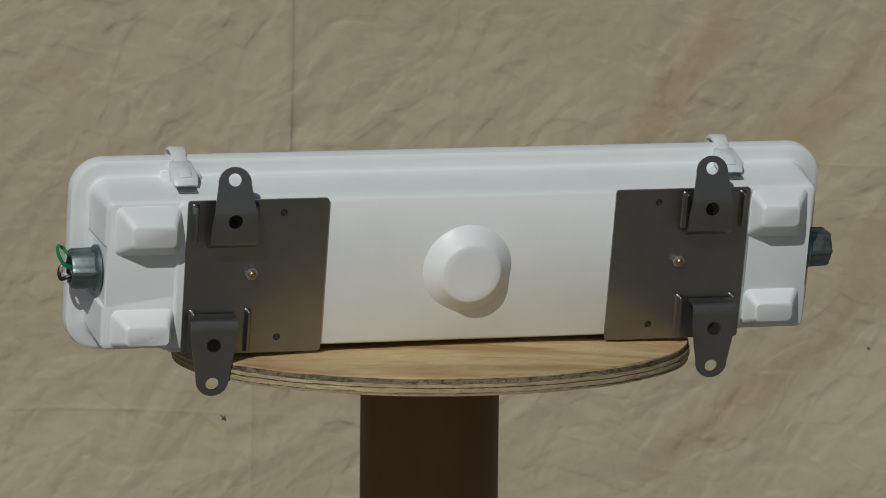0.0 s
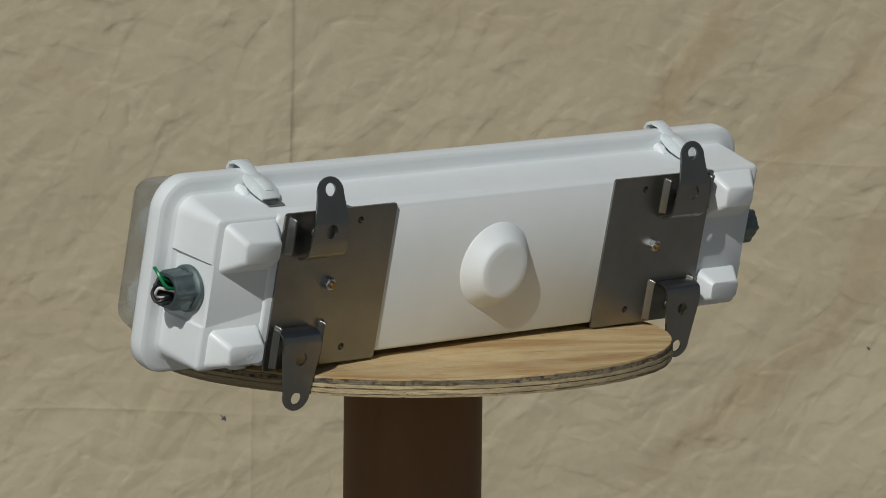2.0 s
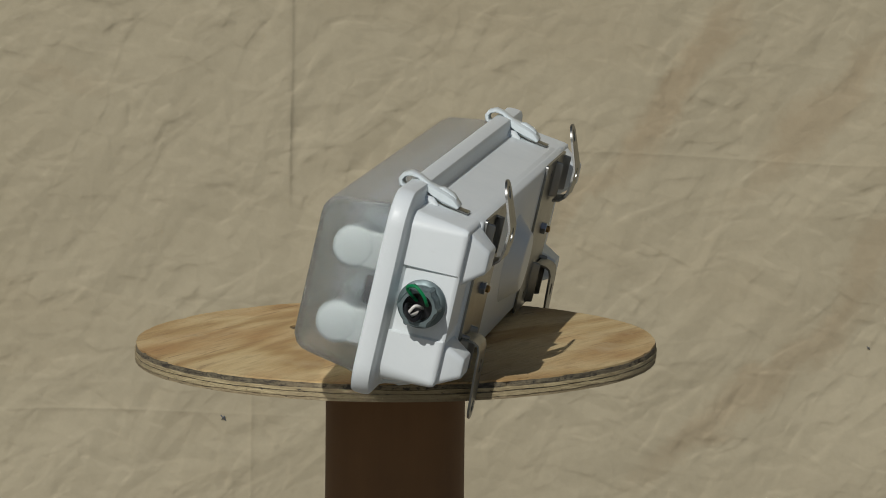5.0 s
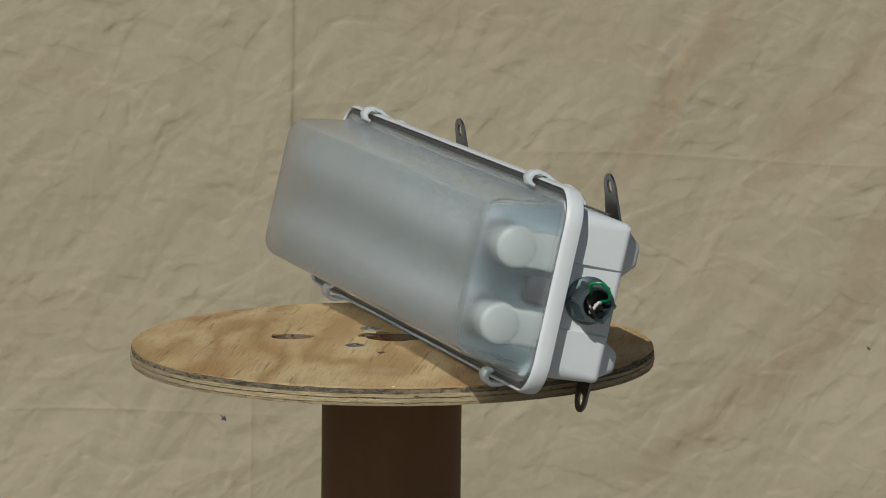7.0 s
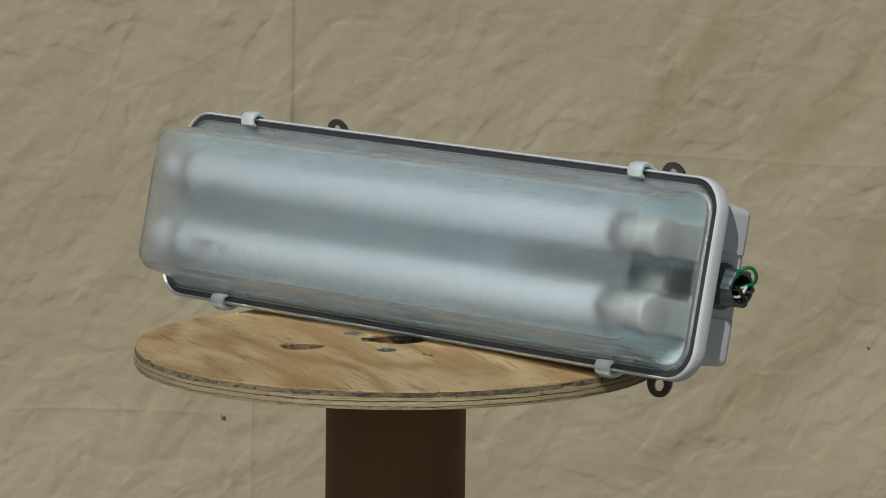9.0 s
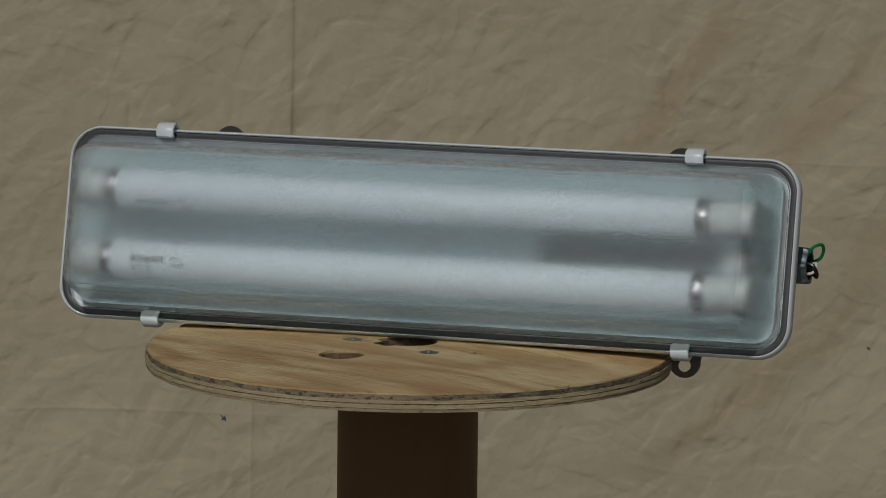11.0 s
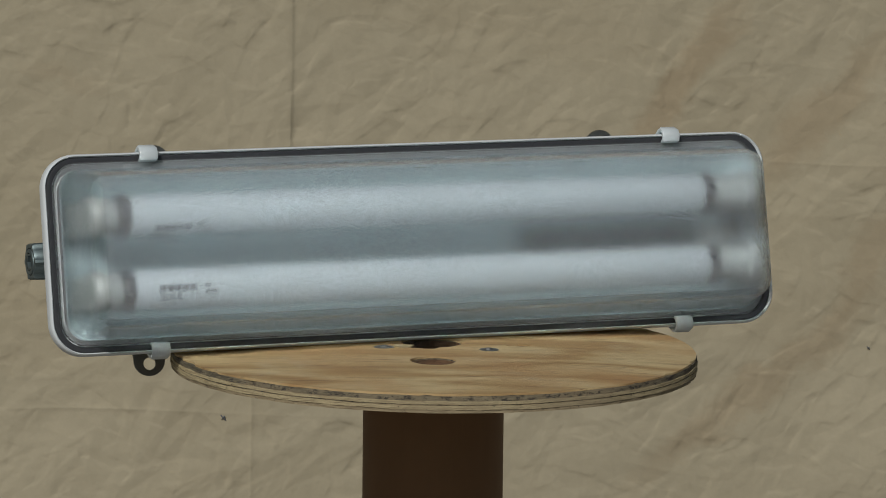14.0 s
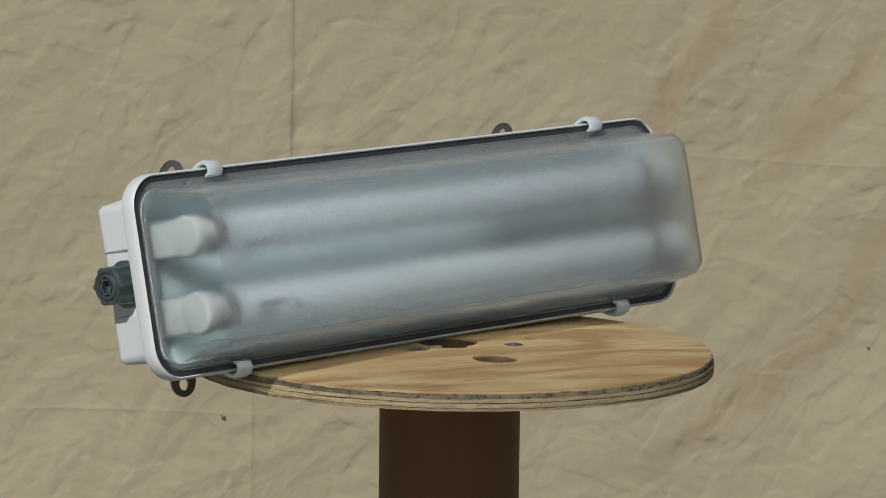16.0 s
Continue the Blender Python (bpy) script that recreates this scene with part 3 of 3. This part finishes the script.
def build_latch(fx, x, low):
    """A nylon draw latch hooked over the rim."""
    def zz(path):
        return [(y, 0.187 - z) for y, z in path] if low else path
    hook = strip(zz([(-0.0035, 0.1785), (-0.0075, 0.1800), (-0.0090, 0.1840), (-0.0070, 0.1885), (-0.0015, 0.1912), (0.006, 0.1900), (0.016, 0.1850), (0.024, 0.1815)]),
                 [0.0028, 0.004, 0.0045, 0.0042, 0.004, 0.0036, 0.0042, 0.0042], [0.0086, 0.0088, 0.0088, 0.0088, 0.0082, 0.0072, 0.0066, 0.0066], x)
    latch = part("latch", hook, CLIP, fx, "white nylon snap latch")
    body = strip(zz([(0.0145, 0.1830), (0.0160, 0.1826), (0.0240, 0.1797), (0.0330, 0.1772), (0.0400, 0.1752), (0.0455, 0.1722), (0.0470, 0.1712)]),
                 [0.0040, 0.0078, 0.0098, 0.0102, 0.0086, 0.0042, 0.0022], [0.0085, 0.0098, 0.0112, 0.0124, 0.0120, 0.0110, 0.0104], x)
    part("body", body, CLIP, latch)
    part("thumb_rib", strip(zz([(0.0260, 0.1842), (0.0300, 0.1836), (0.0390, 0.1802), (0.0430, 0.1778)]), [0.0015, 0.0040, 0.0040, 0.0015], [0.0040, 0.0055, 0.0060, 0.0050], x), CLIP, latch)
    tab = strip(zz([(0.034, 0.1716), (0.050, 0.1692), (0.0565, 0.1684)]), 0.0012, 0.0092, x)
    part("spring_tab", tab, STEEL, latch, "bent metal spring tab")
    for dx in (-0.014, 0.014):
        part("pivot_lug", loft_y([(0.012, x + dx - 0.005, x + dx + 0.005, *((0.168, 0.177) if not low else (0.010, 0.019)), 0.004),
                                  (0.024, x + dx - 0.005, x + dx + 0.005, *((0.168, 0.1765) if not low else (0.0105, 0.019)), 0.004),
                                  (0.030, x + dx - 0.004, x + dx + 0.004, *((0.166, 0.171) if not low else (0.016, 0.021)), 0.003)], 4), WHITE, latch)


def lug_outline(wide, narrow, length):
    pts = [(-wide, 0.0), (wide, 0.0)]
    for k in range(1, 5):
        pts.append((wide, length * 0.085 * k))
    r = narrow
    cy = length - r
    for i in range(-1, 14):
        a = radians(8 + 164 * i / 12)
        pts.append((r * math.cos(a), cy + r * math.sin(a)))
    for k in range(4, 0, -1):
        pts.append((-wide, length * 0.085 * k))
    return pts


def build_mount(fx, s, dx):
    """Stainless mounting plate with two folded hanger lugs; s is the end, dx a small shift."""
    x0, x1 = sorted((s * 0.1360 + dx, s * 0.2690 + dx))
    cx = s * 0.2375 + dx
    holes = [circle(s * 0.1785 + dx, z, 0.0034, 14) for z in (0.1535, 0.0310)]
    mount = part("mounting_plate", sheet(rounded(x0, x1, 0.0160, 0.1665, 0.003, 4), holes, 0.0022, lambda u, v, w: (u, 0.0732 + w, v)), STEEL, fx,
                 "dull stainless steel mounting plate")
    # dark steel-coloured discs put the shade into the small plate holes, no fasteners
    for hz in (0.1535, 0.0310):
        part("hole_shade", lathe([(0.0728, 0.0033), (0.0738, 0.0033), (0.0741, 0.002)], "y", (s * 0.1785 + dx, 0, hz), 12), DARK_STEEL, mount)
    for za, zb, half in ((0.1275, 0.1635, 0.0282), (0.0185, 0.0600, 0.0262)):
        for e in (-1, 1):
            xe = s * 0.2335 + dx + e * half
            part("flange_tab", loft_y([(0.0748, xe - 0.0042, xe + 0.0042, za - 0.001, zb + 0.001, 0.002), (0.0762, xe - 0.0026, xe + 0.0026, za, zb, 0.002),
                                       (0.0815, xe - 0.0015, xe + 0.0015, za + 0.001, zb - 0.0005, 0.0014), (0.0825, xe - 0.0010, xe + 0.0010, za + 0.002, zb - 0.0015, 0.001)], 4), STEEL, mount)
    # upper lug bends back towards the housing, the lower one hangs straight
    def curve(v, table):
        for (a, ya, za), (b, yb, zb) in zip(table, table[1:]):
            if v <= b:
                f = (v - a) / (b - a)
                return ya + (yb - ya) * f, za + (zb - za) * f
        return table[-1][1:]
    up = [(0.0, 0.0790, 0.1250), (0.007, 0.0850, 0.1262), (0.014, 0.0905, 0.1310), (0.026, 0.0925, 0.1430), (0.042, 0.0925, 0.1590), (0.0865, 0.0780, 0.2000)]
    dn = [(0.0, 0.0770, 0.0545), (0.009, 0.0860, 0.0545), (0.014, 0.0905, 0.0525), (0.020, 0.0925, 0.0470), (0.0865, 0.0950, -0.0170)]
    for table, length, ox in ((up, 0.0865, (0.2285 if s > 0 else -0.2315) - cx), (dn, 0.0865, (0.2425 if s > 0 else -0.2440) - cx)):
        hang, access = circle(0, length - 0.0122, 0.0062, 18), circle(0, length * 0.41, 0.0067, 18)
        out = lug_outline(0.0220, 0.0155, length)
        # cut into cross strips, so that the folds bend
        flat_bm = sheet(out, [access, hang], 0.0021, lambda u, v, w: (u, v, w))
        for k in range(1, 30):
            bmesh.ops.bisect_plane(flat_bm, geom=flat_bm.verts[:] + flat_bm.edges[:] + flat_bm.faces[:], plane_co=(0, length * k / 30, 0), plane_no=(0, 1, 0))
        for vert in flat_bm.verts:
            u, v, w = vert.co
            y, z = curve(v, table)
            ya, za = curve(max(v - 0.002, 0), table)
            yb, zb = curve(min(v + 0.002, length), table)
            d = Vector((yb - ya, zb - za)).normalized()
            nrm = Vector((d.y, -d.x)) if table is up else Vector((-d.y, d.x))
            vert.co = (cx + ox + u, y + nrm.x * w, z + nrm.y * w)
        part("hanger_lug", flat_bm, STEEL, mount, "stainless hanger lug with a round hole")
        zb = 0.1455 if table is up else 0.0300
        part("screw_head", lathe([(0.0725, 0.0058), (0.0775, 0.0058), (0.0790, 0.0045), (0.0780, 0.002)], "y", (cx + ox * 0.8, 0, zb), 12), DARK_STEEL, mount)
    stud = part("nut", lathe([(0.0752, 0.0060), (0.0800, 0.0062), (0.0806, 0.0055)], "y", (s * 0.2065 + dx * 0.3, 0, 0.0955), 6), ZINC, mount, "bright zinc hex nut")
    part("stud", lathe([(0.0755, 0.0034), (0.0832, 0.0034), (0.0842, 0.0022)], "y", (s * 0.2065 + dx * 0.3, 0, 0.0955), 16), BRASS, stud, "brass stud end")


def build_hub(fx, s):
    """Die-cast conduit hub on an end face; s is the end."""
    cy, cz = 0.0435, 0.0925
    def at(d):
        return s * (0.3435 + d)
    base = lathe([(at(0.0), 0.0215), (at(0.0035), 0.0215), (at(0.0050), 0.0195), (at(0.006), 0.0175)], "x", (0, cy, cz), 40)
    hub = part("conduit_hub", base, HUB, fx, "grey die-cast conduit hub")
    rings = []
    for d, r in ((0.004, 0.0182), (0.024, 0.0176), (0.0265, 0.0165), (0.0265, 0.0130), (0.010, 0.0128)):
        ring = []
        for i in range(48):
            a = 2 * math.pi * i / 48
            rr = r * (1.0 if d < 0.012 and r < 0.014 or r < 0.0135 else (1.07 if i % 8 in (0, 1) else 0.95))
            ring.append((at(d), cy + rr * math.cos(a), cz + rr * math.sin(a)))
        rings.append(ring)
    part("ribbed_collar", loft(rings), HUB, hub)
    if s > 0:
        # black disc stands in for the darkness inside the open hub
        part("throat_shade", lathe([(at(0.0105), 0.0126), (at(0.0115), 0.0126)], "x", (0, cy, cz), 24), WIRE_BLACK, hub)
        x = at(0.012)
        green = wire([(x, cy - 0.004, cz + 0.004), (at(0.025), cy - 0.008, cz + 0.010), (at(0.032), cy - 0.012, cz + 0.017), (at(0.0375), cy - 0.004, cz + 0.020),
                      (at(0.0375), cy + 0.004, cz + 0.014), (at(0.031), cy + 0.008, cz + 0.006), (x, cy + 0.006, cz + 0.002)], 0.0016)
        part("green_wire", green, WIRE_GREEN, hub, "looped green wire")
        black = wire([(x, cy - 0.006, cz - 0.002), (at(0.028), cy - 0.009, cz + 0.001), (at(0.034), cy - 0.008, cz - 0.004), (at(0.034), cy - 0.001, cz - 0.010),
                      (at(0.028), cy + 0.003, cz - 0.007), (x, cy + 0.002, cz - 0.004)], 0.0019)
        part("black_wire", black, WIRE_BLACK, hub, "looped black wire")
        white = wire([(x, cy + 0.003, cz - 0.002), (at(0.028), cy + 0.002, cz + 0.002), (at(0.033), cy - 0.002, cz + 0.002), (at(0.032), cy - 0.006, cz - 0.006),
                      (at(0.024), cy - 0.004, cz - 0.008), (x, cy, cz - 0.006)], 0.0014)
        part("white_wire", white, WIRE_WHITE, hub, "looped white wire")
    else:
        plug = lathe([(at(0.010), 0.0128), (at(0.0250), 0.0128), (at(0.0270), 0.0118), (at(0.0275), 0.0085)], "x", (0, cy, cz), 32, ends=False)
        lathe([(at(0.0275), 0.0085), (at(0.0272), 0.0062), (at(0.0200), 0.0060), (at(0.0200), 0.0005)], "x", (0, cy, cz), 6, plug, ends=False)
        part("plug", plug, HUB, hub, "grey plug with a hex socket")


def build_fixture():
    fx = tagged(new("light_fixture"), "white enclosed fluorescent light fixture with clear lens, propped on the reel", "light fixture")
    build_shell(fx)
    build_inside(fx)
    for x in (-0.265, 0.265):
        for low in (False, True):
            build_latch(fx, x, low)
    build_mount(fx, 1, 0.0)
    build_mount(fx, -1, -0.006)
    build_hub(fx, 1)
    build_hub(fx, -1)
    return fx


build_ground()
build_canvas()
REEL = build_reel()
FIXTURE = build_fixture()


# ---------------------------------------------------------------- movement
def fixture_pose(deg):
    a = radians(deg)
    x, y, z = FIX_O
    return pose(x * math.cos(a) - y * math.sin(a), x * math.sin(a) + y * math.cos(a), DECK + z, FIX_LEAN, 0, FIX_A + deg)


def motions():
    # the axis of the turntable leans a little to one side
    lean = pose(0, 0, DECK, 0, -0.25, 0) @ pose(0, 0, -DECK)
    walk(REEL, [(t, lean @ pose(0, 0, 0, 0, 0, d)) for t, d in TURN])
    walk(FIXTURE, [(t, lean @ fixture_pose(d)) for t, d in TURN])


motions()
